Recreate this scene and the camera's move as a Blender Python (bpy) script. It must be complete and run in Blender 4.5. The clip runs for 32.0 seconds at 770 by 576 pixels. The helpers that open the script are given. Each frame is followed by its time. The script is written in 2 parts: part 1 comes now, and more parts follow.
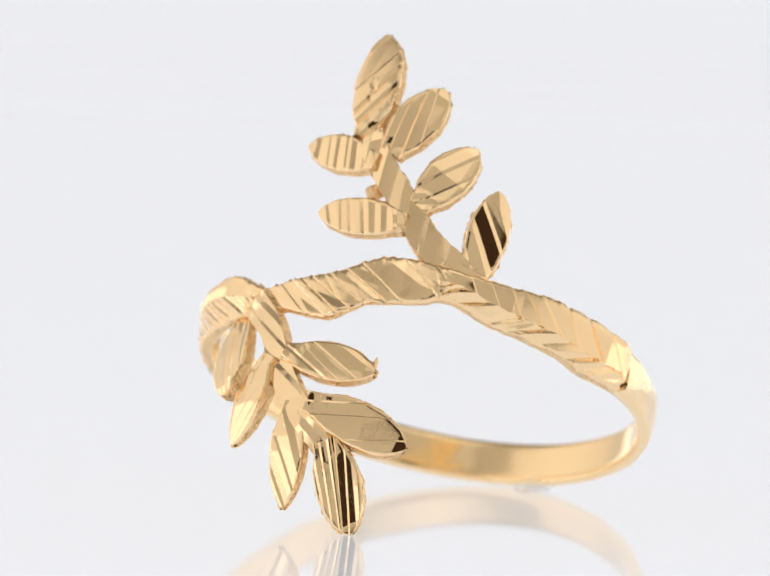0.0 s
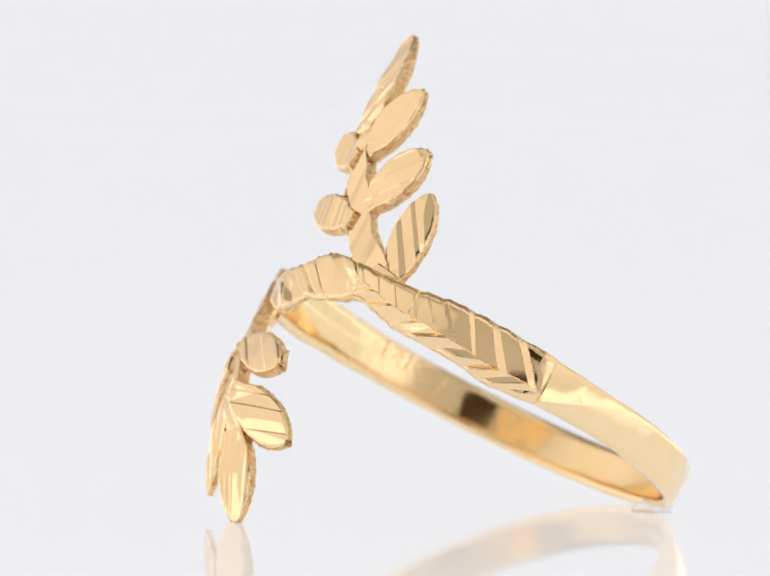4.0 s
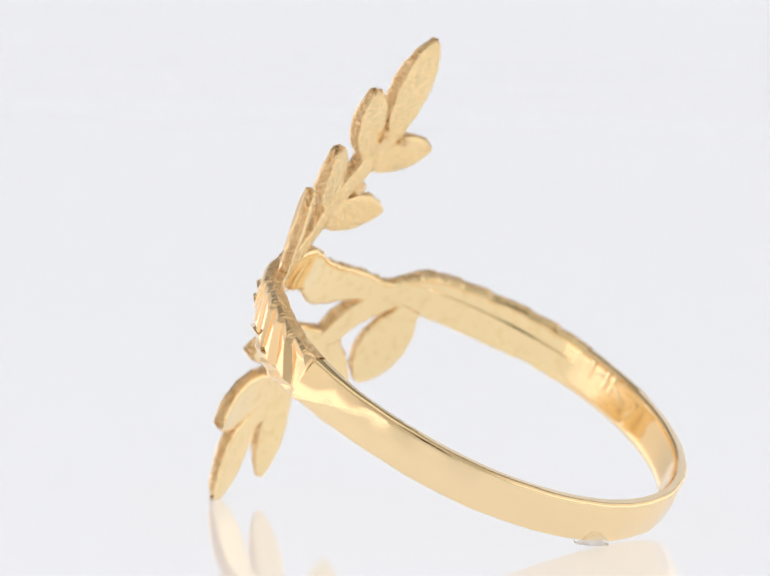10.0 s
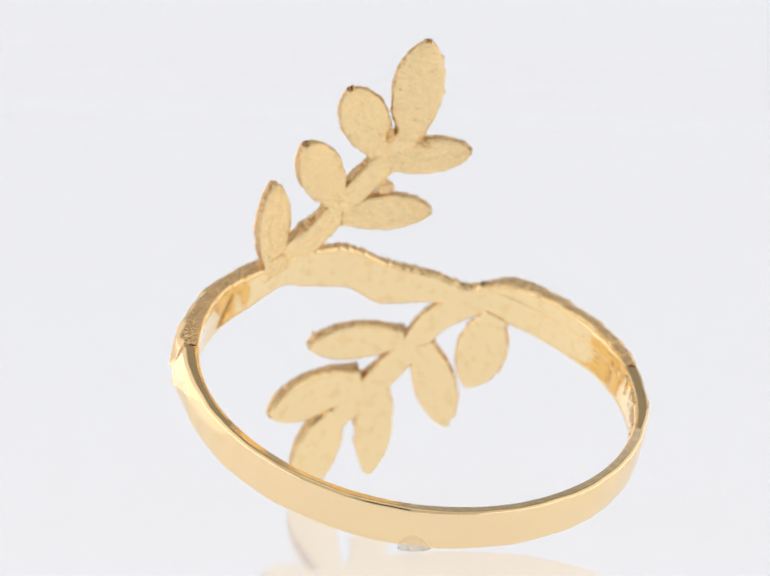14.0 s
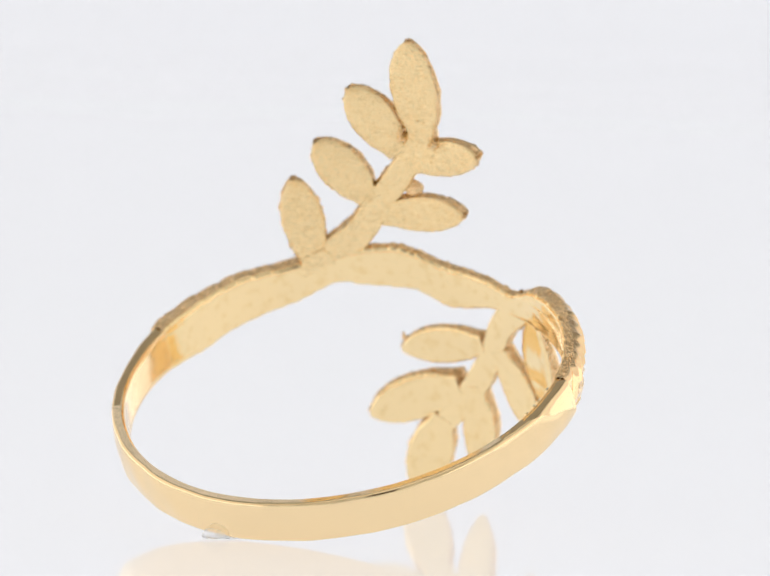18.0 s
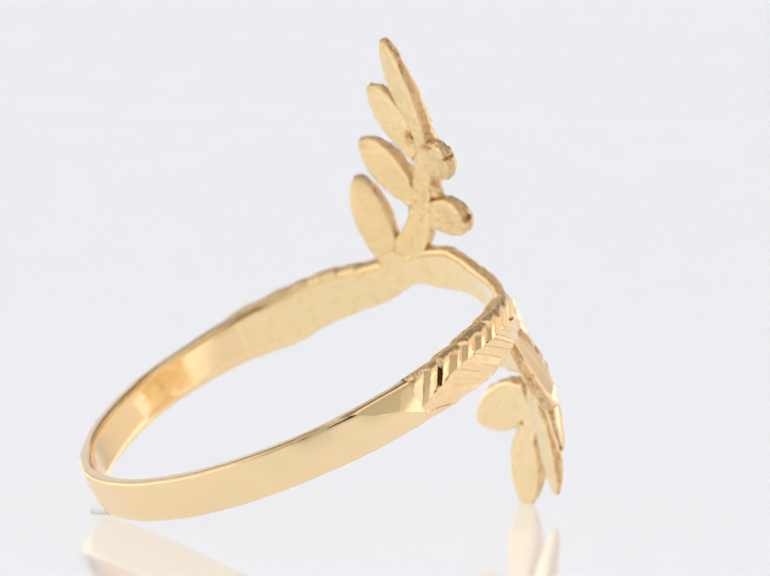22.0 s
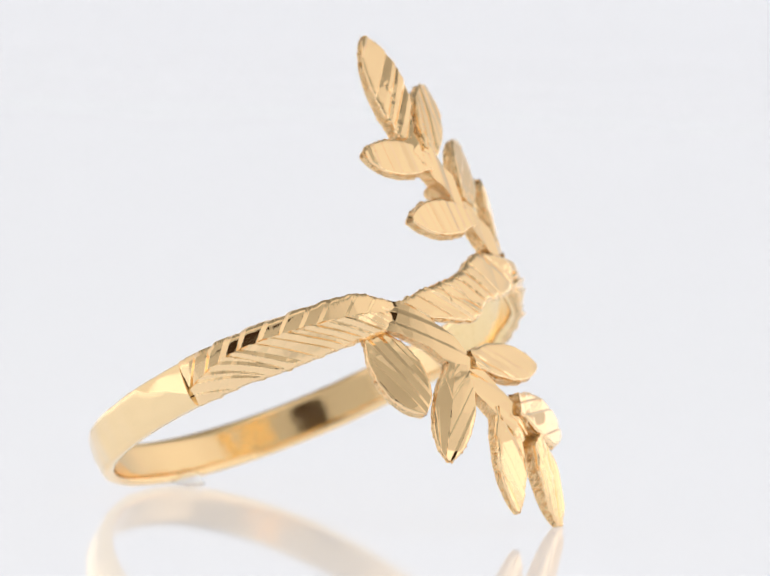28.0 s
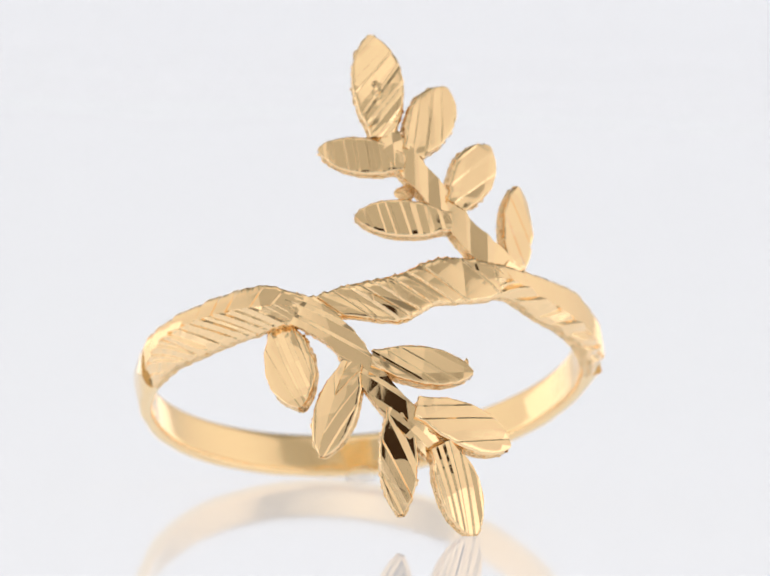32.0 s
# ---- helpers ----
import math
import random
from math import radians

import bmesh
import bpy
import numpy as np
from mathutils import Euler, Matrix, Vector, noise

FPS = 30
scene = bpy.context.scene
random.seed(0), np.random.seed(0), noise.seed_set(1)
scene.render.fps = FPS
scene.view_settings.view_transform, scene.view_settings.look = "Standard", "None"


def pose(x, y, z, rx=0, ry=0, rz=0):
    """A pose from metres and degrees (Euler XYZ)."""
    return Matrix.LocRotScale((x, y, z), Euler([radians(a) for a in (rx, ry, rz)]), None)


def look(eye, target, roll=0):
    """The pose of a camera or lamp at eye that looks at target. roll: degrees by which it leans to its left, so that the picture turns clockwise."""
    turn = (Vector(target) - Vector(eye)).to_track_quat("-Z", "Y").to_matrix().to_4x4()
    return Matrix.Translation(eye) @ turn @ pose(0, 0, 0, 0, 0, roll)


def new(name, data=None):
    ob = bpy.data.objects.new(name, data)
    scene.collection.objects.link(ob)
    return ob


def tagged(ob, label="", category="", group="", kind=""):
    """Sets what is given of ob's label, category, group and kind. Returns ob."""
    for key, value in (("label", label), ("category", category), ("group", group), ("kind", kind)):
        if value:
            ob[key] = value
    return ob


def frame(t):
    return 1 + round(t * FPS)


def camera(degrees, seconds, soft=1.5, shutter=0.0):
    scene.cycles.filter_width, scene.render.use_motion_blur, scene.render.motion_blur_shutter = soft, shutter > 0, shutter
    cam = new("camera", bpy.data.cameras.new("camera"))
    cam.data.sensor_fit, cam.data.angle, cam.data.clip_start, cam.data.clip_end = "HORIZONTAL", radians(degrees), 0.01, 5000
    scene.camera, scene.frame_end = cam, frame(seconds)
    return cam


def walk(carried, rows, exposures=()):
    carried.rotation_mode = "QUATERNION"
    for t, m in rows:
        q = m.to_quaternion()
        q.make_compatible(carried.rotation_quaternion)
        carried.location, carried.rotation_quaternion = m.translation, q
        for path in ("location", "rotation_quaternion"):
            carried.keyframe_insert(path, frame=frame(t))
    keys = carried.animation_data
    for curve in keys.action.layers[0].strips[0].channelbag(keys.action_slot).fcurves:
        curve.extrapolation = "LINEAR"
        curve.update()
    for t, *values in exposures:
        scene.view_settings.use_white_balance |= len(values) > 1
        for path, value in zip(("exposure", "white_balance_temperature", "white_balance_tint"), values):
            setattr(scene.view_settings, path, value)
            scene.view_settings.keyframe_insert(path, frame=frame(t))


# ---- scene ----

# camera: a macro lens at a small opening of a white light box, standing still
EYE = Vector((0.0, -0.275, 0.0336))
cam = camera(6.4295, 32.0)
AHEAD = Vector((math.sin(-0.000946) * math.cos(0.088832), math.cos(0.000946) * math.cos(0.088832), -math.sin(0.088832)))
VIEW = look(EYE, EYE + AHEAD, 1.783)
cam.data.dof.use_dof = True
cam.data.dof.focus_distance, cam.data.dof.aperture_fstop = 0.268, 95
walk(cam, [(0, VIEW), (32, VIEW)])

# turn of the stand: seconds, degrees
TURN = [
    (0, 0.000), (2, -20.515), (4, -40.860), (6, -61.059),
    (8, -81.138), (10, -101.121), (12, -121.034), (14, -140.902),
    (16, -160.748), (18, -180.600), (20, -200.480), (22, -220.415),
    (24, -240.429), (26, -260.547), (28, -280.795), (30, -301.196),
    (32, -321.777),
]

# ---- light ----
world = bpy.data.worlds.new("dim_room")
scene.world = world
world.use_nodes = True
world.node_tree.nodes["Background"].inputs[0].default_value = (0.07, 0.042, 0.026, 1)
world.node_tree.nodes["Background"].inputs[1].default_value = 0.6
scene.view_settings.exposure = 0.02

# ---- materials ----
def material(name, base, rough, metal=0.0):
    m = bpy.data.materials.new(name)
    m.use_nodes = True
    nt = m.node_tree
    b = nt.nodes["Principled BSDF"]
    b.inputs["Base Color"].default_value = (*base, 1)
    b.inputs["Roughness"].default_value = rough
    b.inputs["Metallic"].default_value = metal
    return m, nt, b


def add_noise(nt, scale, detail=3.0, stretch=None):
    c = nt.nodes.new("ShaderNodeTexCoord")
    n = nt.nodes.new("ShaderNodeTexNoise")
    if stretch:
        g = nt.nodes.new("ShaderNodeMapping")
        g.inputs["Scale"].default_value = stretch
        nt.links.new(c.outputs["Object"], g.inputs["Vector"])
        c = g
    n.inputs["Scale"].default_value = scale
    n.inputs["Detail"].default_value = detail
    nt.links.new(c.outputs[0] if stretch else c.outputs["Object"], n.inputs["Vector"])
    return n


def add_bump(nt, b, src, strength, dist):
    u = nt.nodes.new("ShaderNodeBump")
    u.inputs["Strength"].default_value = strength
    u.inputs["Distance"].default_value = dist
    nt.links.new(src, u.inputs["Height"])
    nt.links.new(u.outputs["Normal"], b.inputs["Normal"])
    return u


def add_range(nt, src, sock, lo, hi):
    r = nt.nodes.new("ShaderNodeMapRange")
    r.inputs["From Min"].default_value, r.inputs["From Max"].default_value = 0.3, 0.7
    r.inputs["To Min"].default_value, r.inputs["To Max"].default_value = lo, hi
    nt.links.new(src, r.inputs["Value"])
    nt.links.new(r.outputs[0], sock)


GOLD = (1.0, 0.732, 0.425)
SATIN = (1.0, 0.775, 0.43)


def gold(name, lo, hi, scale, strength, dist, base=GOLD, stretch=None, crevice_tone=None):
    m, nt, b = material(name, base, lo, 1.0)
    n = add_noise(nt, scale * 0.25)
    add_range(nt, n.outputs[0], b.inputs["Roughness"], lo, hi)
    g = add_noise(nt, scale, 4.0, stretch)
    add_bump(nt, b, g.outputs[0], strength, dist)
    if crevice_tone:  # shade of the fine crevices, painted into the base colour by the grain noise
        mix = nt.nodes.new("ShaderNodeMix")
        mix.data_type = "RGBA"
        mix.inputs[6].default_value, mix.inputs[7].default_value = (*crevice_tone, 1), (*base, 1)
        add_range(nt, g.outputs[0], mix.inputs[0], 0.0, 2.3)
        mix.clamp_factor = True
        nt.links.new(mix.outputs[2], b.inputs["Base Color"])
    return m


GOLD_CUT = gold("gold_diamond_cut", 0.05, 0.09, 9000, 0.04, 0.00002)
GOLD_POLISH = gold("gold_polished", 0.09, 0.15, 2500, 0.08, 0.00004, (1.0, 0.765, 0.445))
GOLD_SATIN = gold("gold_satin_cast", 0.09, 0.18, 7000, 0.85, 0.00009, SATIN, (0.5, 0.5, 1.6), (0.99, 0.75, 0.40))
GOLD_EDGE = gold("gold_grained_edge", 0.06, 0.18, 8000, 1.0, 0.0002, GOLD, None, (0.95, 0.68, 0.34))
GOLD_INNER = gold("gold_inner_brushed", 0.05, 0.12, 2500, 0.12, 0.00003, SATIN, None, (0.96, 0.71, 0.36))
GOLD_BORE = gold("gold_bore_polished", 0.09, 0.17, 1800, 0.18, 0.00004, (1.0, 0.735, 0.415))
GOLDS = (GOLD_CUT, GOLD_SATIN, GOLD_EDGE, GOLD_POLISH, GOLD_INNER, GOLD_BORE)

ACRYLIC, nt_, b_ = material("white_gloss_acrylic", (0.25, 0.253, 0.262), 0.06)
b_.inputs["Specular IOR Level"].default_value = 0.0
b_.inputs["Coat Weight"].default_value = 1.0
b_.inputs["Coat IOR"].default_value = 1.42
b_.inputs["Subsurface Weight"].default_value = 1.0
b_.inputs["Subsurface Radius"].default_value = (1.0, 1.0, 1.0)
b_.inputs["Subsurface Scale"].default_value = 0.012
n_ = add_noise(nt_, 60)
add_range(nt_, n_.outputs[0], b_.inputs["Coat Roughness"], 0.05, 0.06)
PAPER, nt_, b_ = material("white_backdrop_paper", (0.58, 0.585, 0.605), 0.7)
n_ = add_noise(nt_, 900)
add_bump(nt_, b_, n_.outputs[0], 0.1, 0.0001)
LINER, nt_, b_ = material("white_box_liner", (0.73, 0.715, 0.67), 0.6)
n_ = add_noise(nt_, 500)
add_bump(nt_, b_, n_.outputs[0], 0.15, 0.0002)


def glowing(m, strength, tint=(1.0, 1.0, 1.0)):
    b = m.node_tree.nodes["Principled BSDF"]
    b.inputs["Emission Color"].default_value = (*tint, 1)
    b.inputs["Emission Strength"].default_value = strength


def hot_middle(m, place, reach, low, high):
    """A falloff painted into a panel's glow, to vary the reflections: strongest at place, falling off over reach
    metres.
    """
    nt = m.node_tree
    b = nt.nodes["Principled BSDF"]
    c, g = nt.nodes.new("ShaderNodeTexCoord"), nt.nodes.new("ShaderNodeMapping")
    t, r = nt.nodes.new("ShaderNodeTexGradient"), nt.nodes.new("ShaderNodeMapRange")
    t.gradient_type = "SPHERICAL"
    g.inputs["Scale"].default_value = [1 / a for a in reach]
    g.inputs["Location"].default_value = [-p / a for p, a in zip(place, reach)]
    r.inputs["To Min"].default_value, r.inputs["To Max"].default_value = low, high
    nt.links.new(c.outputs["Object"], g.inputs["Vector"])
    nt.links.new(g.outputs["Vector"], t.inputs["Vector"])
    nt.links.new(t.outputs["Fac"], r.inputs["Value"])
    nt.links.new(r.outputs[0], b.inputs["Emission Strength"])


GREY, nt_, b_ = material("grey_box_top", (0.37, 0.355, 0.32), 0.8)
n_ = add_noise(nt_, 300)
add_bump(nt_, b_, n_.outputs[0], 0.2, 0.0003)
SIDE_LIGHT = material("side_light_panel", (0.5, 0.5, 0.5), 0.6)[0]
ADDED_STRIP = material("added_side_strip", (0.5, 0.5, 0.5), 0.6)[0]
FRONT_LIGHT = material("front_light_panel", (0.5, 0.5, 0.5), 0.6)[0]
# the side walls and the panel above the lens glow; sheet and backdrop get added glow
# added glow in the unseen paper, to brighten its reflection in the sheet
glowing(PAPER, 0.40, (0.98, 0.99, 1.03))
# added glow in the sheet, to brighten the floor and the ring's backs
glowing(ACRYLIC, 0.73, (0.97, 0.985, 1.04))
glowing(SIDE_LIGHT, 0.48, (1.0, 0.93, 0.845))
glowing(ADDED_STRIP, 0.95, (1.0, 0.97, 0.93))
glowing(FRONT_LIGHT, 0.42, (1.0, 0.95, 0.86))
hot_middle(SIDE_LIGHT, (0.0, 0.02, 0.13), (0.5, 0.34, 0.17), 0.30, 0.85)
hot_middle(FRONT_LIGHT, (0.0, -0.14, 0.36), (0.22, 0.16, 0.5), 0.25, 0.75)

# ---- structure: the light box ----
def slab(name, material_, x0, x1, y0, y1, z0, z1):
    bm = bmesh.new()
    bmesh.ops.create_cube(bm, size=1)
    for v in bm.verts:
        v.co = Vector(((x0, x1)[v.co.x > 0], (y0, y1)[v.co.y > 0], (z0, z1)[v.co.z > 0]))
    me = bpy.data.meshes.new(name)
    bm.to_mesh(me)
    bm.free()
    me.materials.append(material_)
    return tagged(new(name, me), kind="structure")


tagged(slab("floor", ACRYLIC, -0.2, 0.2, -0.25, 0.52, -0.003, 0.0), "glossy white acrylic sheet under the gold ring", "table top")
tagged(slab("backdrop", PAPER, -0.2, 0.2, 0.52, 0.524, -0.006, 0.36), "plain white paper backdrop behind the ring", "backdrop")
tagged(slab("wall_left", LINER, -0.206, -0.2, -0.25, 0.524, 0.23, 0.36), "dim upper side wall of a light box", "wall")
# unseen glowing strips, added on both sides for bright highlights on the gold
tagged(slab("added_strip_left", ADDED_STRIP, -0.206, -0.2, -0.25, 0.524, -0.008, 0.036), "unseen glowing strip added along the foot of a light box", "light strip")
tagged(slab("light_panel_left", SIDE_LIGHT, -0.206, -0.2, -0.25, 0.524, 0.036, 0.23), "glowing white side panel of a light box", "light panel")
tagged(slab("wall_right", LINER, 0.2, 0.206, -0.25, 0.524, 0.23, 0.36), "dim upper side wall of a light box", "wall")
tagged(slab("added_strip_right", ADDED_STRIP, 0.2, 0.206, -0.25, 0.524, -0.008, 0.036), "unseen glowing strip added along the foot of a light box", "light strip")
tagged(slab("light_panel_right", SIDE_LIGHT, 0.2, 0.206, -0.25, 0.524, 0.036, 0.23), "glowing white side panel of a light box", "light panel")
tagged(slab("ceiling", GREY, -0.206, 0.206, -0.03, 0.524, 0.36, 0.366), "plain grey top of a light box", "ceiling")
tagged(slab("light_panel_top", FRONT_LIGHT, -0.206, 0.206, -0.256, -0.03, 0.36, 0.366), "glowing white panel above the lens", "light panel")

# the front is open in the middle, for the lens; the dim room lies beyond
SLOT, LOW, HIGH = 0.040, 0.022, 0.175
tagged(slab("wall_front_1", LINER, -0.206, -SLOT, -0.256, -0.25, -0.008, 0.36), "white front flap of a light box", "wall")
tagged(slab("wall_front_2", LINER, SLOT, 0.206, -0.256, -0.25, -0.008, 0.36), "white front flap of a light box", "wall")
tagged(slab("wall_front_3", LINER, -SLOT, SLOT, -0.256, -0.25, -0.008, LOW), "low white front sill of a light box", "wall")
tagged(slab("wall_front_4", LINER, -SLOT, SLOT, -0.256, -0.25, HIGH, 0.36), "white front strip above the lens slot", "wall")

# ---- the ring ----
# the finger's axis and the middle of the hoop, in metres, as the ring lies at the start
MM = 0.001
MID = Vector((1.679, 3.733, 5.271)) * MM
AXIS = Vector((0.18018770, 0.45492979, 0.87210738))
ACROSS = Vector((0.98363224, -0.08333679, -0.15975790))
AWAY = AXIS.cross(ACROSS)
R_IN, R_OUT = 8.71, 9.21
DEG = 9.0 * math.pi / 180  # millimetres along the hoop per degree
MIDN, AXN, ACN, AWN = (np.array(v) for v in (MID, AXIS, ACROSS, AWAY))


def hoop(phi, h, r):
    """Arrays of degrees round the hoop, millimetres along the finger and radius, to places in metres. The hoop is a little oval and warped."""
    p = np.radians(phi)[..., None]
    r = r[..., None] + 0.0696 * np.cos(2 * p) - 0.0124 * np.sin(2 * p)
    h = h[..., None] - 0.0463 * np.cos(2 * p) - 0.0753 * np.sin(2 * p)
    return MIDN + MM * (h * AXN + r * (np.cos(p) * ACN + np.sin(p) * AWN))


def fall(h):
    """Radius of the middle of the sprigs' plate: they lean in towards the lower tip."""
    return np.interp(h, [-10.2, -8.5, -6.7, -5.2, -4, -2, 0, 11], [7.65, 8.13, 8.6, 8.87, 9.0, 9.0, 8.95, 9.55])


def spline(knots, n):
    """A smooth run of n values through rows of numbers, evenly by length."""
    k = np.array(knots, float)
    d = np.r_[0, np.cumsum(np.hypot(np.diff(k[:, 0]) * DEG, np.diff(k[:, 1])))]
    ext = np.vstack([2 * k[0] - k[1], k, 2 * k[-1] - k[-2]])
    de = np.r_[d[0] - (d[1] - d[0]), d, d[-1] + (d[-1] - d[-2])]
    s = np.linspace(0, d[-1], n)
    i = np.clip(np.searchsorted(d, s, side="right") - 1, 0, len(d) - 2)
    u = ((s - d[i]) / (d[i + 1] - d[i]))[:, None]
    p0, p1, p2, p3 = ext[i], ext[i + 1], ext[i + 2], ext[i + 3]
    h = (d[i + 1] - d[i])[:, None]
    m1 = (p2 - p0) / (de[i + 2] - de[i])[:, None] * h
    m2 = (p3 - p1) / (de[i + 3] - de[i + 1])[:, None] * h
    return s, (2 * u**3 - 3 * u**2 + 1) * p1 + (u**3 - 2 * u**2 + u) * m1 + (-2 * u**3 + 3 * u**2) * p2 + (u**3 - u**2) * m2


def saw(q, rng, pitch, tilt, bias=0.85, jitter=0.35):
    """A row of cuts along q: each has a long and a short slope, its own width and tilt."""
    lo, hi = q.min() - pitch, q.max() + pitch
    n = int((hi - lo) / pitch) + 3
    edge = lo + np.cumsum(pitch * (1 + jitter * rng.uniform(-1, 1, n + 1)))
    edge = np.r_[lo - pitch, edge]
    depth = tilt * np.diff(edge) * rng.uniform(0.1, 1.5, len(edge) - 1)
    i = np.clip(np.searchsorted(edge, q, side="right") - 1, 0, len(edge) - 2)
    u = (q - edge[i]) / (edge[i + 1] - edge[i])
    return -depth[i] * np.where(u < bias, u / bias, (1 - u) / (1 - bias))


def grooves(q, w, rng, pitch, steep, back=(0.22, 0.55), fan=0.12, jitter=0.35, deep=0.02, flat=0.0):
    """Straight tool cuts across q, each with a long and a short slope of its own and a turn of its own, so that they taper."""
    lo, hi = q.min() - 2 * pitch, q.max() + 2 * pitch
    z = np.full(q.shape, 9.0)
    at = lo
    while at < hi:
        tilt = steep(at) if callable(steep) else rng.uniform(*steep)
        turn, rise = rng.uniform(-fan, fan), rng.uniform(*back)
        d = (q - at) * math.cos(turn) + w * math.sin(turn)
        z = np.minimum(z, rng.uniform(-deep, deep) + np.maximum(-tilt * d, rise * d) + flat * d * d)
        at += pitch * (1 + jitter * rng.uniform(-1, 1))
    return z - np.mean(z)


def chips(q, w, rng, size, tilt, long=2.0):
    """Broken little facets, longer along w, that meet in fine creases."""
    turn = rng.uniform(-0.25, 0.25)
    a = (q * math.cos(turn) + w * math.sin(turn)) / size + rng.uniform(0, 1)
    b = (w * math.cos(turn) - q * math.sin(turn)) / (size * long) + rng.uniform(0, 1)
    a, b = a - a.min(), b - b.min()
    h = rng.uniform(-1, 1, (int(a.max()) + 3, int(b.max()) + 3)) * tilt * size
    i, j = a.astype(int), b.astype(int)
    u, v = a - i, b - j
    p, x, y, o = h[i, j], h[i + 1, j], h[i, j + 1], h[i + 1, j + 1]
    return np.where(u + v < 1, p + (x - p) * u + (y - p) * v, o + (y - o) * (1 - u) + (x - o) * (1 - v))


def sheet(name, phi, h, outer, inner, parent, label="", polished=False, back=1, wall=2, grain=0.044, crinkle=0.028, foot=None):
    """A closed plate on the hoop: grids of place and of outer and inner radius; cut face, satin back, grained edge.
    foot: the places of the back, where it is wider than the face."""
    ns, nv = phi.shape
    fx, fh = foot or (phi, h)
    top, low = hoop(phi, h, outer).reshape(-1, 3), hoop(fx, fh, inner).reshape(-1, 3)
    k = ns * nv
    idx = np.arange(k).reshape(ns, nv)
    a, b, c, d = idx[:-1, :-1].ravel(), idx[1:, :-1].ravel(), idx[1:, 1:].ravel(), idx[:-1, 1:].ravel()
    quads = [np.stack([a, b, c, d], 1), np.stack([d, c, b, a], 1) + k]
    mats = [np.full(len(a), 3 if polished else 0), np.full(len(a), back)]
    rng = np.random.default_rng(k)
    if back == 1:  # cast backs are finely crinkled
        fine = rng.standard_normal((ns, nv))
        fine[1:-1] = (fine[:-2] + 1.5 * fine[1:-1] + fine[2:]) / 3.5
        fine[:, 1:-1] = (fine[:, :-2] + 1.5 * fine[:, 1:-1] + fine[:, 2:]) / 3.5
        broad = chips(phi * DEG, h, rng, 0.8, 0.035, 1.3)
        inner = inner + crinkle * fine + broad
        low = hoop(fx, fh, inner).reshape(-1, 3)
    points, count = [top, low], 2 * k
    for line in (idx[:, 0][::-1], idx[:, -1], idx[0, :], idx[-1, :][::-1]):
        if polished or not grain:
            quads.append(np.stack([line[:-1], line[1:], line[1:] + k, line[:-1] + k], 1))
            mats.append(np.full(len(line) - 1, wall))
            continue
        # a cast wall: rough little swellings between the two faces
        n, rows = len(line), 6
        u = np.arange(1, rows) / rows
        a3, b3 = top[line], low[line]
        out = np.cross(np.gradient(a3, axis=0), b3 - a3)
        out /= np.linalg.norm(out, axis=1)[:, None] + 1e-12
        swell = rng.standard_normal((n, rows - 1))
        for _ in range(7):
            swell[1:-1] = (swell[:-2] + swell[1:-1] + swell[2:]) / 3
        swell[:, 1:] = (swell[:, 1:] + swell[:, :-1]) / 2
        swell = np.clip(swell / swell.std() * 1.4 * grain * MM, -0.1 * MM, 0.1 * MM) * np.sin(np.pi * u)
        mid = a3[:, None] + (b3 - a3)[:, None] * u[None, :, None] + out[:, None] * swell[..., None]
        grid = np.hstack([line[:, None], count + np.arange(n * (rows - 1)).reshape(n, rows - 1), line[:, None] + k])
        points.append(mid.reshape(-1, 3))
        count += n * (rows - 1)
        quads.append(np.stack([grid[:-1, :-1].ravel(), grid[1:, :-1].ravel(), grid[1:, 1:].ravel(), grid[:-1, 1:].ravel()], 1))
        mats.append(np.full((n - 1) * rows, wall))
    me = bpy.data.meshes.new(name)
    me.from_pydata(np.vstack(points).tolist(), [], np.vstack(quads).tolist())
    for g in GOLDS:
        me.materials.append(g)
    m = np.concatenate(mats)
    me.polygons.foreach_set("material_index", m.astype(np.int32))
    smooth = np.zeros(len(m), bool)
    if polished:
        smooth[:-2 * (nv - 1)] = True
    else:
        smooth[len(a):2 * len(a)] = True
        smooth[2 * len(a):] = True
    me.polygons.foreach_set("use_smooth", smooth)
    me.update()
    ob = new(name, me)
    ob.parent = parent
    return tagged(ob, label) if label else ob


ring = tagged(new("ring"), "yellow gold bypass ring with two diamond-cut laurel sprigs", "ring")


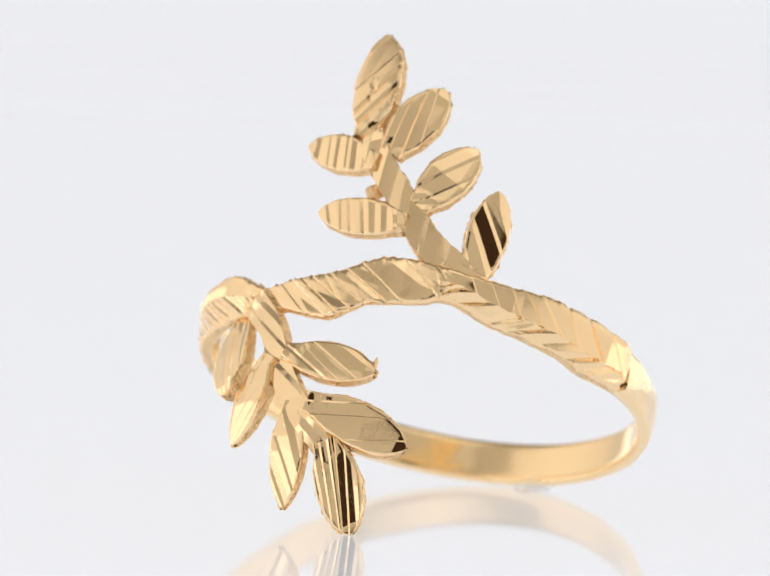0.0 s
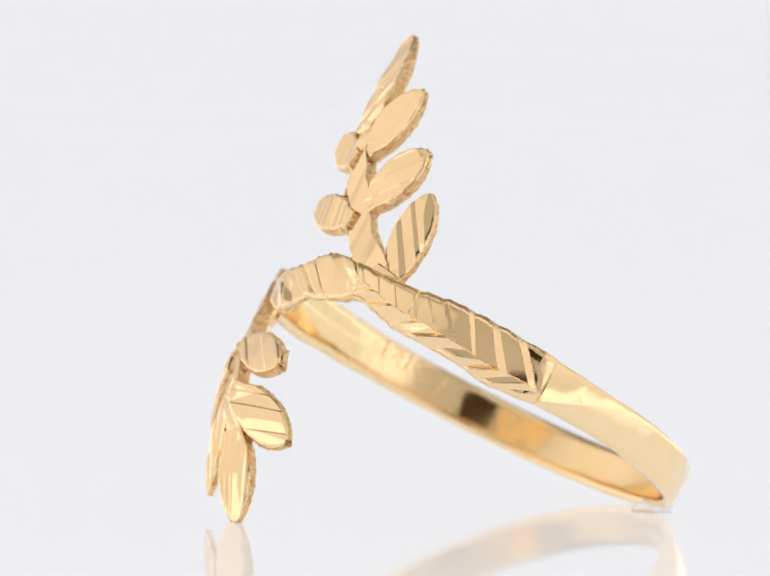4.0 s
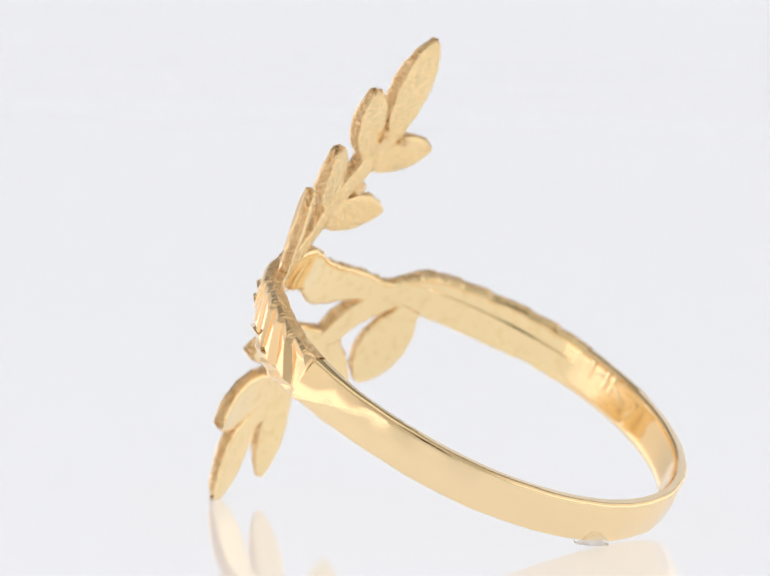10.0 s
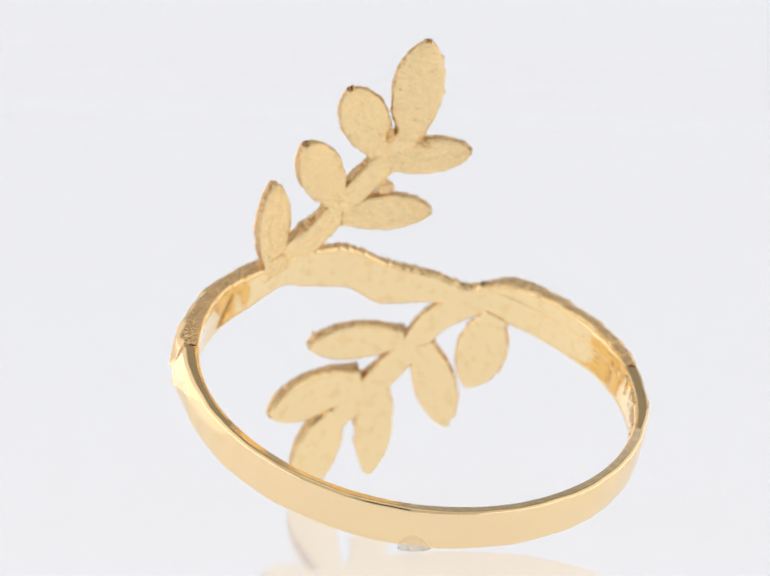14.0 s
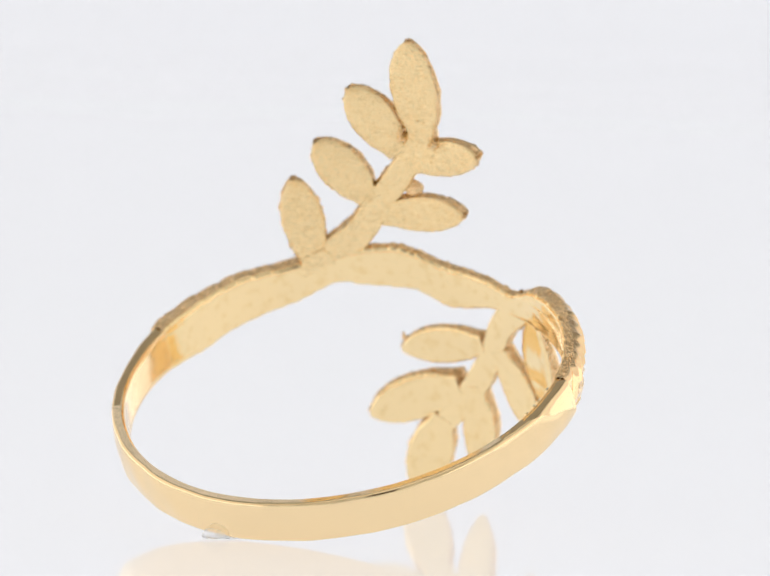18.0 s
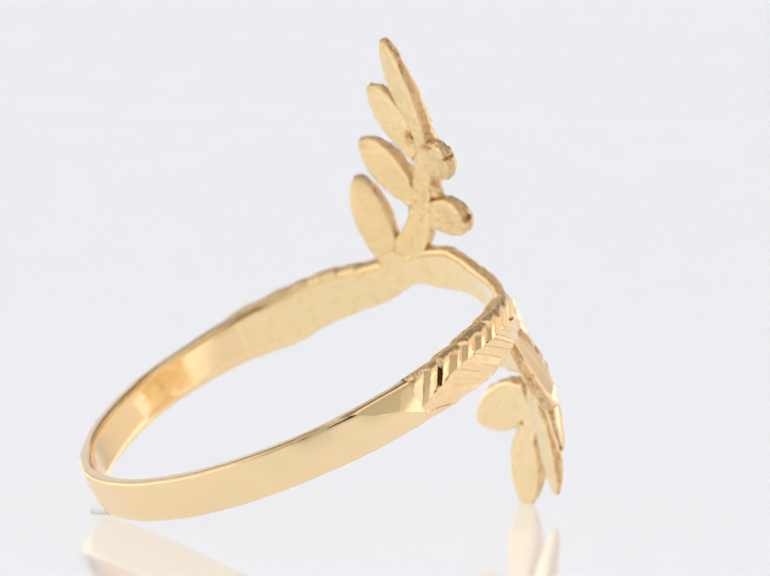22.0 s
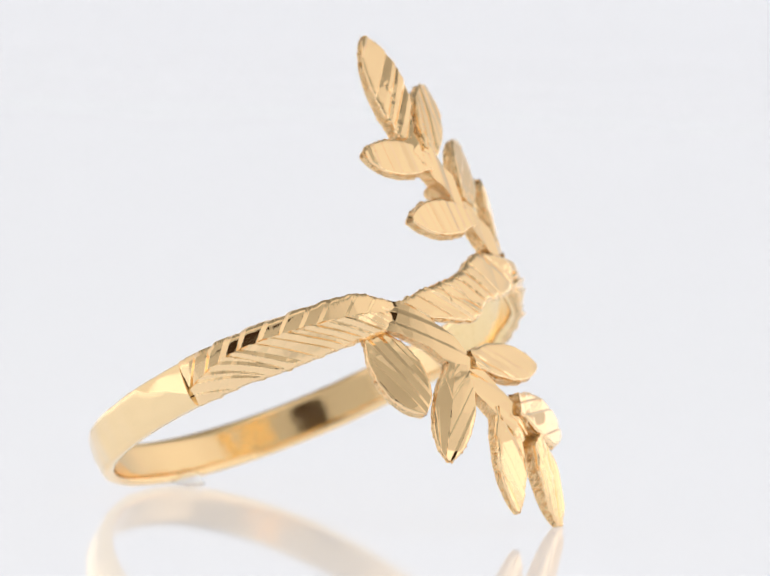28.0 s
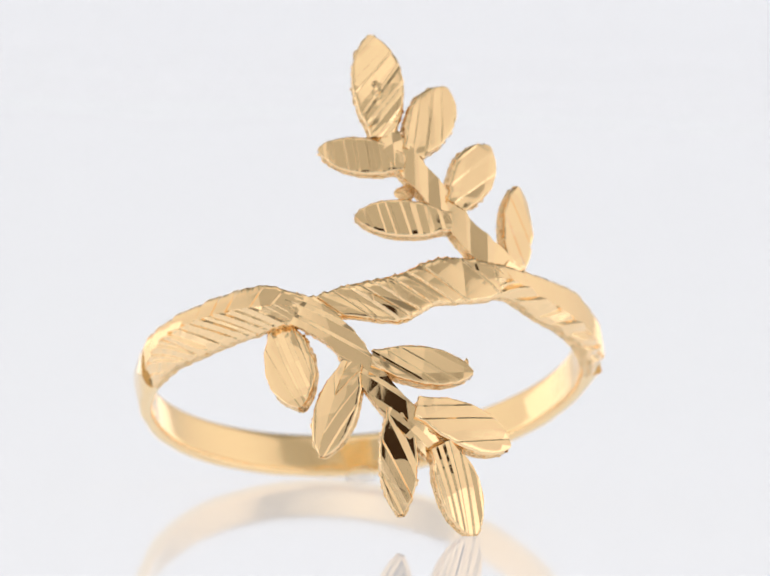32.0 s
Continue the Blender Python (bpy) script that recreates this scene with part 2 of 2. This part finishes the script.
def leaf(base, tip, width, seed, lift=0.0, bend=0.0, slant=0.75, belly=0.5, pitch=0.55, tilt=0.2, side=1, rib=False, lean=(0.0, 0.0), draft=0.02, rough=None):
    """A laurel leaf on the hoop from base to tip (degrees, mm): narrower foot, blunt point, slanting cuts, grained edge."""
    rng = np.random.default_rng(seed)
    bx, by = base[0] * DEG, base[1]
    tx, ty = tip[0] * DEG, tip[1]
    L = math.hypot(tx - bx, ty - by)
    ux, uy = (tx - bx) / L, (ty - by) / L
    ns, nv = int(L / 0.024), int(width / 0.025)
    s = np.linspace(0, 1, ns)
    half = np.interp(s, [0, 0.10, belly * 0.5, belly, 0.70, 0.85, 0.94, 1.0], [0.50, 0.58, 0.86, 1.0, 0.91, 0.67, 0.42, 0.12])
    for _ in range(10):
        half[1:-1] = (half[:-2] + 2 * half[1:-1] + half[2:]) / 4
    half = half * width / 2
    v = np.linspace(-1, 1, nv)
    nick = [half * (1 + 0.014 * saw(s * L, rng, 0.34, 3.0, 0.6)) + 0.003 * rng.standard_normal(ns) for _ in (0, 1)]
    V = np.where(v[None, :] < 0, v[None, :] * nick[0][:, None], v[None, :] * nick[1][:, None])
    U = np.repeat((s * L)[:, None], nv, 1)
    # the walls slope: the face is a little smaller than the back
    VF, UF = V, U
    V = V * np.clip(1 - draft / np.maximum(half, 1e-3), 0.35, 1)[:, None]
    U = U - draft * np.clip((s - 0.8) / 0.2, 0, 1)[:, None]
    arc = bend * 4 * (s * (1 - s))[:, None]
    X = bx + ux * U - uy * (V + arc)
    Y = by + uy * U + ux * (V + arc)
    foot = (bx + ux * UF - uy * (VF + arc)) / DEG, by + uy * UF + ux * (VF + arc)
    mid = fall(Y) + lift * s[:, None]
    c, d = math.cos(slant), math.sin(slant)
    steep, rise = (0.05 * tilt, 2.1 * tilt), (0.2, 0.8)
    if rib:
        w = V + 0.1 * width
        cut = np.where(w > 0, grooves(U * c + w * d, w * c - U * d, rng, pitch, steep, rise), grooves(U * c - w * d, w * c + U * d, rng, pitch, steep, rise))
    else:
        cut = grooves(U * c + side * V * d, V * c - side * (U - L / 2) * d, rng, pitch, steep, rise, 0.09)
    # one or two broad later cuts cross the row
    c2, d2 = math.cos(slant + 0.5), math.sin(slant + 0.5)
    cut = np.minimum(cut, 0.09 + grooves(U * c2 - side * V * d2, V * c2 + side * (U - L / 2) * d2, rng, 2.2, (0.02, 0.14), (0.05, 0.2), 0.3))
    cut = cut + chips(U * c + side * V * d, V * c - side * U * d, rng, 1.1, 0.045, 2.2)
    # the foot of the leaf is left rough
    cut = cut + chips(U, V, rng, 0.3, 0.14, 1.2) * np.clip((0.26 - s) / 0.16, 0, 1)[:, None]
    if rough:  # a patch that the cutter missed: place along and across, length, width
        near = ((s[:, None] - rough[0]) * L / rough[2]) ** 2 + ((V - rough[1]) / rough[3]) ** 2
        cut = cut + (chips(U, V, rng, 0.13, 0.45, 1.3) - 0.03) * np.exp(-(near**2))
    wide = V / (width / 2)
    # the face is planed flat, with a lean of its own and a flat fall to the point
    dx, dy = X - (bx + tx) / 2, Y - (by + ty) / 2
    plane = 0.29 + dx * dx / 18.5 + lean[0] * dx + lean[1] * dy
    outer = mid + plane + cut - 0.14 * np.clip((s - 0.5) / 0.5, 0, 1)[:, None]
    inner = mid - 0.31 + 0.03 * wide**2 + 0.09 * np.abs(v) ** 9 + 0.1 * (np.clip((s - 0.6) / 0.4, 0, 1) ** 1.5)[:, None]
    round_off = np.sqrt(np.clip(1 - np.abs(v) ** 14, 0, 1))[None, :]
    edge = np.clip(1.0 - s, 0, 0.10)[:, None] / 0.10
    outer = np.maximum(outer, inner + 0.1)
    return sheet("leaf", X / DEG, Y, inner + (outer - inner) * (0.92 + 0.08 * edge) * (0.75 + 0.25 * round_off), inner, ring,
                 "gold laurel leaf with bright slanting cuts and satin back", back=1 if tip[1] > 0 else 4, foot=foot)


def stem(name, knots, seed, label, slant=0.9, pitch=1.0, steep=(0.02, 0.34)):
    """A flat twig along knots of (degrees, mm, width)."""
    rng = np.random.default_rng(seed)
    L = spline(knots, 50)[0][-1]
    ns = int(L / 0.035)
    s, k = spline(knots, ns)
    nv = 34
    dx, dy = np.gradient(k[:, 0] * DEG), np.gradient(k[:, 1])
    n = np.hypot(dx, dy)
    v = np.linspace(-0.5, 0.5, nv)
    wide = (k[:, 2] * (1 + 0.012 * rng.standard_normal(ns)))[:, None]
    FX = (k[:, 0] * DEG)[:, None] - (dy / n)[:, None] * v * wide
    FY = k[:, 1][:, None] + (dx / n)[:, None] * v * wide
    wide = wide - 0.04
    X = (k[:, 0] * DEG)[:, None] - (dy / n)[:, None] * v * wide
    Y = k[:, 1][:, None] + (dx / n)[:, None] * v * wide
    V, U = v * wide, np.repeat(s[:, None], nv, 1)
    # the cuts run straight, whichever way the twig bends
    turn = math.atan2(k[-1, 1] - k[0, 1], (k[-1, 0] - k[0, 0]) * DEG) + slant
    P, Q = X * math.cos(turn) + Y * math.sin(turn), Y * math.cos(turn) - X * math.sin(turn)
    cut = grooves(P, Q - Q.mean(), rng, pitch, steep, (0.15, 0.45), 0.12, flat=0.04)
    cut = cut + chips(U, V, rng, 1.3, 0.04, 1.0)
    mid = fall(Y)
    sink = np.interp(s / L, [0, 0.08, 0.84, 1], [0.16, 0, 0, 0.34])[:, None]
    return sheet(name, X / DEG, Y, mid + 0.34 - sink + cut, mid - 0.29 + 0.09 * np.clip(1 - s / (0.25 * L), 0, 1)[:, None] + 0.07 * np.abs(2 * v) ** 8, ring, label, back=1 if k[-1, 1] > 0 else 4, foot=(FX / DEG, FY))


def front_band(rows, seed, label, height=0.2, pitch=0.68, tilt=0.3, slope=(0.9, 1.6)):
    """The cut front of the hoop, with chevron cuts to both sides of a ridge: rows of (degrees, lower edge, upper edge, ridge)."""
    rng = np.random.default_rng(seed)
    r = np.array(rows, float)
    ns = int(abs(r[-1, 0] - r[0, 0]) * DEG / 0.026)
    phi = np.linspace(r[0, 0], r[-1, 0], ns)
    _, k = spline(rows, ns * 3)
    lo, hi, crest = (np.interp(phi, k[:, 0], k[:, i]) for i in (1, 2, 3))
    x = phi * DEG
    line, wide = lo + (hi - lo) * crest, (hi - lo)[:, None]
    lo = lo + 0.02 * saw(x, rng, pitch, 3.0, 0.7) + 0.004 * rng.standard_normal(ns)
    hi = hi - np.interp(phi, [205, 222, 258, 275], [0.012, 0.06, 0.06, 0.012]) * saw(x, rng, pitch * 0.5, 3.0, 0.7) + 0.004 * rng.standard_normal(ns)
    # the arms' upper edges step from cut to cut
    hi = hi + 0.02 * saw(x, np.random.default_rng(seed + 50), 1.0, 3.0, 0.8) * np.clip((np.abs(phi - 245) - 26) / 6, 0, 1) * np.clip(np.minimum(phi - 168, 322 - phi) / 6, 0, 1)
    nv = 60
    v = np.linspace(0, 1, nv)
    Hh = lo[:, None] + (hi - lo)[:, None] * v
    X = np.repeat(x[:, None], nv, 1)
    off = Hh - line[:, None]
    # the chevrons point away from the middle of the front on both arms
    away = np.where(phi > 245, 1.0, -1.0)[:, None]
    # on each arm the long slopes of the upper cuts turn towards the middle of the front
    one, two = phi > 245, phi <= 245
    upper, lower = np.zeros_like(X), np.zeros_like(X)
    right = lambda q: np.interp(-q / DEG - 2, [282, 290, 300, 310, 318], [0.0, 0.03, 0.12, 0.26, 0.36]) * rng.uniform(0.6, 1.1)
    left = lambda q: np.interp(q / DEG + 2, [180, 188, 195, 202, 207, 213], [0.3, 0.27, 0.25, 0.22, 0.16, 0.06]) * rng.uniform(0.85, 1.12)
    upper[one] = grooves(-(X + 0.75 * off)[one], off[one] - 0.4, rng, 1.1, right, (0.35, 0.8), 0.25, 0.3, flat=0.035)
    upper[two] = grooves((X - 0.8 * off)[two], off[two] - 0.4, rng, 0.95, left, (0.3, 0.7), 0.1, 0.25, flat=0.035)
    lower[one] = grooves((X - 1.9 * off)[one], off[one] - 0.4, rng, 0.95, (0.03, 0.42), (0.2, 0.7), 0.28)
    lower[two] = grooves(-(X + 1.6 * off)[two], off[two] - 0.4, rng, 0.6, (0.02, 0.32), (0.2, 0.7), 0.28)
    level = Hh + 0.2
    middle = grooves(X + 1.3 * level, level, rng, pitch * 1.2, (0.0, 0.4), (0.3, 0.9), 0.3)
    middle = np.minimum(middle, 0.04 + grooves(X + 0.4 * level, level, rng, 1.1, (0.0, 0.3), (0.1, 0.5), 0.4))
    middle = middle + chips(X + 1.3 * level, level - 0.5 * X, rng, 0.7, 0.12)
    lower = lower + chips(X - 1.8 * off, off, rng, 0.6, 0.06)
    out = np.clip((np.abs(phi - 245) - 26) / 3, 0, 1)[:, None]
    cut = out * np.where(off > 0, upper, lower) + (1 - out) * middle
    down = np.where(off > 0, off / (1 - crest[:, None]), -off / crest[:, None]) / wide
    base = np.interp(phi, [164.5, 172, 196, 210, 223, 262, 276, 292, 318, 327.5], [9.2, 9.33, 9.42, 9.37, 9.2, 9.2, 9.42, 9.37, 9.47, 9.36])[:, None]
    roof = np.interp(phi, [210, 222, 262, 276], [height, 0.0, 0.0, height])[:, None]
    ends = np.clip(np.minimum(phi - 164.5, 327.5 - phi) / 4, 0.15, 1)[:, None]
    forward = np.interp(phi, [190, 200, 207, 216, 228, 262, 276, 296, 306], [0, 0.08, 0.12, 0.11, 0.05, 0.05, 0.13, 0.1, 0.03])[:, None]
    gentle = np.where(off > 0, np.where(phi > 290, 0.55, 0.1)[:, None], 1.0)  # the upper side falls off less than the lower
    outer = base + roof * (1 - gentle * down) + forward * off + cut * ends * (1 - 0.75 * np.clip(2 * v - 1, 0, 1) ** 5)
    thin = np.interp(phi, [164.5, 190, 212, 262, 276, 300, 327.5], [0.15, 0.36, 0.1, 0.1, 0.22, 0.26, 0.12])[:, None]
    outer = outer - np.where(v > 0.5, thin * (2 * v - 1) ** 8, 0.14 * (1 - 2 * v) ** 14)
    # a shallow step runs along the inside of one arm
    step = np.clip((Hh - 0.16) / 0.03, 0, 1) * np.clip((phi - 166) / 4, 0, 1)[:, None] * np.clip((216 - phi) / 10, 0, 1)[:, None]
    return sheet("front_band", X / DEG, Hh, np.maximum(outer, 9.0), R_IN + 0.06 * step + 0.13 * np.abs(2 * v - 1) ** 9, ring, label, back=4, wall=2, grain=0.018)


def shank():
    """The plain polished back of the hoop, with a bevelled flat that runs out from each cut arm."""
    ns, nv, seam = 520, 61, 0.7
    p0, p1 = -32.5, 164.5
    phi = np.linspace(p0, p1, ns)
    v = np.linspace(0, 1, nv)
    a, b = phi - p0, p1 - phi  # degrees from the two arms
    lo = np.interp(phi, [p0, -22, -5, 60, 140, p1], [-1.12, -1.03, -0.9, -0.9, -0.9, -0.93])
    hi = np.interp(phi, [p0, -18, 0, 60, 140, p1], [0.82, 0.80, 0.88, 0.9, 0.93, 0.95])
    ridge = np.minimum(np.interp(a, [0, 7.5, 15.7, 25.5, 32], [0.06, 0.33, 0.65, 0.93, 1.0]), np.interp(b, [0, 5.7, 11, 15, 19], [0.28, 0.56, 0.72, 0.94, 1.0]))
    peak = np.maximum(np.interp(a, [0, 10, 22, 34], [0.42, 0.12, 0.02, 0.0]), np.interp(b, [0, 8, 20, 28], [0.26, 0.15, 0.05, 0.0]))
    V = np.repeat(v[None, :], ns, 0)
    rr = ridge[:, None]
    W = np.minimum(V / seam, 1) * rr + np.clip((V - seam) / (1 - seam), 0, 1) * (1 - rr)
    H = lo[:, None] + (hi - lo)[:, None] * W
    down = np.where(V <= seam, np.clip(1 - V / seam, 0, 1) ** 1.6 * 0.7, np.clip((V - seam) / (1 - seam), 0, 1) * 0.6)
    outer = R_OUT + peak[:, None] * (1 - down) + 0.08 * np.sin(np.pi * W) - 0.12 * np.abs(2 * W - 1) ** 16
    # hand finishing leaves it a little uneven
    sway = sum(k * np.sin(math.radians(1) * phi * f + e) for k, f, e in ((0.018, 7, 1.0), (0.012, 17, 2.0), (0.006, 41, 0.4)))[:, None]
    outer = outer + sway + 0.01 * np.sin(np.radians(phi * 23)[:, None] + 5 * W)
    hollow = 0.008 * np.sin(np.radians(phi * 13)[:, None] + 2 * W) + 0.002 * np.sin(np.radians(phi * 31)[:, None] - 4 * W)
    ob = sheet("shank", np.repeat(phi[:, None], nv, 1), H, outer, R_IN + hollow + 0.13 * np.abs(2 * W - 1) ** 9, ring, "plain polished gold hoop band", True, 5, 3)
    crease = round(seam * (nv - 1))
    for e in ob.data.edges:  # the bevels end in a crisp line
        i, j = e.vertices
        if i < ns * nv and j < ns * nv and i % nv == crease and j % nv == crease and peak[i // nv] > 0.03:
            e.use_edge_sharp = True
    return ob


shank()
front_band([(164.5, -0.93, 0.98, 0.33), (170, -0.95, 1.0, 0.5), (178, -0.97, 1.06, 0.62), (188, -1.1, 1.02, 0.64), (196, -1.12, 0.96, 0.6), (204, -1.1, 0.86, 0.55), (213, -1.1, 0.62, 0.5),
            (222, -1.1, -0.1, 0.5), (230, -1.2, 0.1, 0.5), (238, -1.5, 0.2, 0.5), (245, -1.6, 0.4, 0.5), (252, -1.0, 0.85, 0.5), (258, -0.85, 1.1, 0.5), (266, -0.7, 1.05, 0.5),
            (274, -0.4, 0.9, 0.5), (285, -0.9, 0.8, 0.4), (299, -1.1, 0.98, 0.3), (307, -1.2, 0.96, 0.28), (313, -1.36, 0.93, 0.28), (322, -1.25, 0.86, 0.28),
            (327.5, -1.12, 0.84, 0.2)], 3, "wavy gold front of the hoop with chevron cuts")
stem("stem", [(-84, 0.3, 1.5), (-86.2, 0.9, 1.4), (-94.7, 1.95, 1.2), (-101.2, 3.3, 1.1), (-108, 4.6, 1.1), (-114.3, 6.2, 1.05), (-115, 7.2, 0.95)], 11,
     "flat gold twig with broad bright cuts")
stem("stem", [(-144, -0.3, 1.3), (-138, -1.0, 1.25), (-131.5, -2.1, 1.1), (-126.5, -3.6, 1.05), (-121.2, -5.0, 1.1), (-114.8, -6.25, 1.1), (-109.5, -7.1, 0.95)], 12,
     "flat gold twig with broad bright cuts", -1.45, 0.55, lambda q: np.interp(q, [15.7, 16.3, 17.0], [0.27, 0.23, 0.12]) * (1 + 0.22 * math.sin(9 * q)))
stem("web", [(-82.5, 0.2, 2.0), (-81.6, 0.7, 1.5), (-80.9, 1.2, 1.0)], 13, "flat gold web at the foot of a leaf", 0.6, 1.2, (0.02, 0.2))
leaf((-115.5, 6.2), (-115.5, 10.72), 2.05, 20, bend=-0.04, slant=0.84, pitch=0.5, tilt=0.28, rough=(0.45, 0.1, 0.45, 0.16))
leaf((-108.3, 5.5), (-97.7, 8.42), 2.0, 21, 0.1, side=-1, slant=1.2, pitch=0.42, tilt=0.3)
leaf((-98.3, 3.3), (-87.0, 6.12), 1.95, 26, 0.08, slant=1.25, pitch=0.6, tilt=0.13)
leaf((-80.6, 0.6), (-79.5, 4.48), 1.75, 23, 0.25, slant=2.1, pitch=0.62, tilt=0.22, lean=(-0.06, 0.06))
leaf((-111, 5.05), (-131.4, 5.95), 1.62, 24, 0.1, slant=0.3, pitch=0.42, tilt=0.26)
leaf((-100.5, 2.55), (-124.5, 2.95), 1.65, 25, 0.0, slant=0.35, pitch=0.45, tilt=0.24)
leaf((-109.3, -6.9), (-98.6, -10.25), 2.15, 30, slant=1.4, pitch=0.3, tilt=0.2, lean=(-0.08, 0.0))
leaf((-119.8, -5.3), (-121.4, -9.38), 1.72, 31, side=-1, slant=1.1, pitch=0.62, tilt=0.2, lean=(-0.02, 0.03))
leaf((-129.5, -3.3), (-140.4, -6.75), 1.85, 32, 0.1, rib=True, slant=1.2, pitch=0.5, tilt=0.1, lean=(0.15, 0.0))
leaf((-147.2, -0.9), (-143.4, -4.75), 2.1, 33, 0.05, side=-1, slant=1.4, pitch=0.36, tilt=0.16, lean=(0.0, -0.16))
leaf((-124.5, -3.2), (-99.5, -4.0), 1.75, 34, 0.1, slant=1.1, pitch=0.45, tilt=0.22, lean=(0.0, -0.05))
leaf((-115, -5.4), (-88.1, -6.72), 1.95, 35, -0.1, side=-1, slant=1.15, pitch=0.7, tilt=0.2, lean=(-0.05, 0.0))


def lump(name, phi, h, r, size, stretch, seed, label):
    """A small bead of metal left by the casting."""
    rng = np.random.default_rng(seed)
    bm = bmesh.new()
    bmesh.ops.create_icosphere(bm, subdivisions=3, radius=1)
    place = hoop(np.array([phi]), np.array([h]), np.array([r]))[0]
    bump_ = rng.uniform(-1, 1, (4, 3)) * 3
    for v in bm.verts:
        k = 1 + 0.12 * sum(math.sin(v.co.dot(Vector(b)) * 1.3) for b in bump_)
        d = Vector((v.co.x * stretch[0], v.co.y * stretch[1], v.co.z * stretch[2])) * size * k * MM
        p = math.radians(phi)
        v.co = Vector(place) + d.x * (-math.sin(p) * ACROSS + math.cos(p) * AWAY) + d.y * AXIS + d.z * (math.cos(p) * ACROSS + math.sin(p) * AWAY)
    me = bpy.data.meshes.new(name)
    bm.to_mesh(me)
    bm.free()
    for f in me.polygons:
        f.use_smooth = True
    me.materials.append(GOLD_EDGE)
    ob = new(name, me)
    ob.parent = ring
    return tagged(ob, label)


lump("bead", -111.3, 3.9, 9.05, 0.27, (1.5, 1.25, 1.0), 1, "small rough casting bead between two leaves")
lump("bead", -119.2, 6.15, 8.95, 0.19, (1.2, 0.9, 1.0), 4, "small rough casting bead in a leaf fork")
lump("bead", -110.1, 6.35, 8.95, 0.2, (0.8, 1.4, 0.9), 5, "small rough casting bead in a leaf fork")
lump("burr", -100.2, -3.55, 9.15, 0.15, (0.6, 1.9, 0.8), 2, "tiny bent burr on a leaf tip")
lump("burr", -109.8, 9.0, 9.4, 0.08, (1.0, 1.3, 1.4), 3, "tiny burr on a leaf edge")


def stamp(text, phi, h, size, label):
    """Letters standing in the inside of the band, read from the middle of the hoop."""
    cu = bpy.data.curves.new("hallmark", "FONT")
    cu.body, cu.size, cu.align_x, cu.align_y = text, size, "CENTER", "CENTER"
    cu.extrude, cu.bevel_depth, cu.bevel_resolution = 0.08, 0.03, 2
    tmp = new("hallmark_curve", cu)
    me = bpy.data.meshes.new_from_object(tmp)
    bpy.data.objects.remove(tmp)
    for v in me.vertices:
        x, y, z = v.co
        v.co = Vector(hoop(np.array([phi - 1.3 * x / (8.7 * math.pi / 180)]), np.array([h + y]), np.array([R_IN + 0.03 - z]))[0])
    me.name = "hallmark"
    me.materials.clear()
    me.materials.append(GOLD_POLISH)
    ob = new("hallmark", me)
    ob.parent = ring
    return tagged(ob, label)


stamp("14K", 155.2, 0.4, 1.08, "raised 14K purity stamp inside the band")
stamp("/", 142.5, 0.15, 0.95, "slanting tool mark inside the band")


# ---- the putty that holds the ring ----
def putty():
    bm = bmesh.new()
    bmesh.ops.create_icosphere(bm, subdivisions=4, radius=1)
    for v in bm.verts:
        k = 1 + 0.10 * noise.noise(v.co * 1.7 + Vector((3, 1, 7)))
        x, y, z = v.co * k
        v.co = Vector((x * 0.75 + 0.2 * y, y * 0.72, max(z, -0.02) * 0.5 + 0.012)) * MM
    me = bpy.data.meshes.new("adhesive_putty")
    bm.to_mesh(me)
    bm.free()
    for f in me.polygons:
        f.use_smooth = True
    m, nt, b = material("clear_putty", (1.0, 1.0, 1.0), 0.45)
    b.inputs["Transmission Weight"].default_value = 0.9
    b.inputs["IOR"].default_value = 1.05
    n = add_noise(nt, 1500)
    add_bump(nt, b, n.outputs[0], 0.3, 0.0001)
    me.materials.append(m)
    return tagged(new("adhesive_putty", me), "small clear lump of putty under the gold band", "putty")


gel = putty()
GEL_AT = Vector((6.2, 9.5, 0.0)) * MM


# ---- what turns ----
def motions():
    walk(ring, [(t, pose(0, 0, 0, 0, 0, a)) for t, a in TURN])
    steps = [(t, TURN[0][1] + np.interp(t, [r[0] for r in TURN], [r[1] for r in TURN])) for t in np.arange(0, 32.01, 0.5)]
    walk(gel, [(t, pose(0, 0, 0, 0, 0, a) @ Matrix.Translation(GEL_AT)) for t, a in steps])


motions()
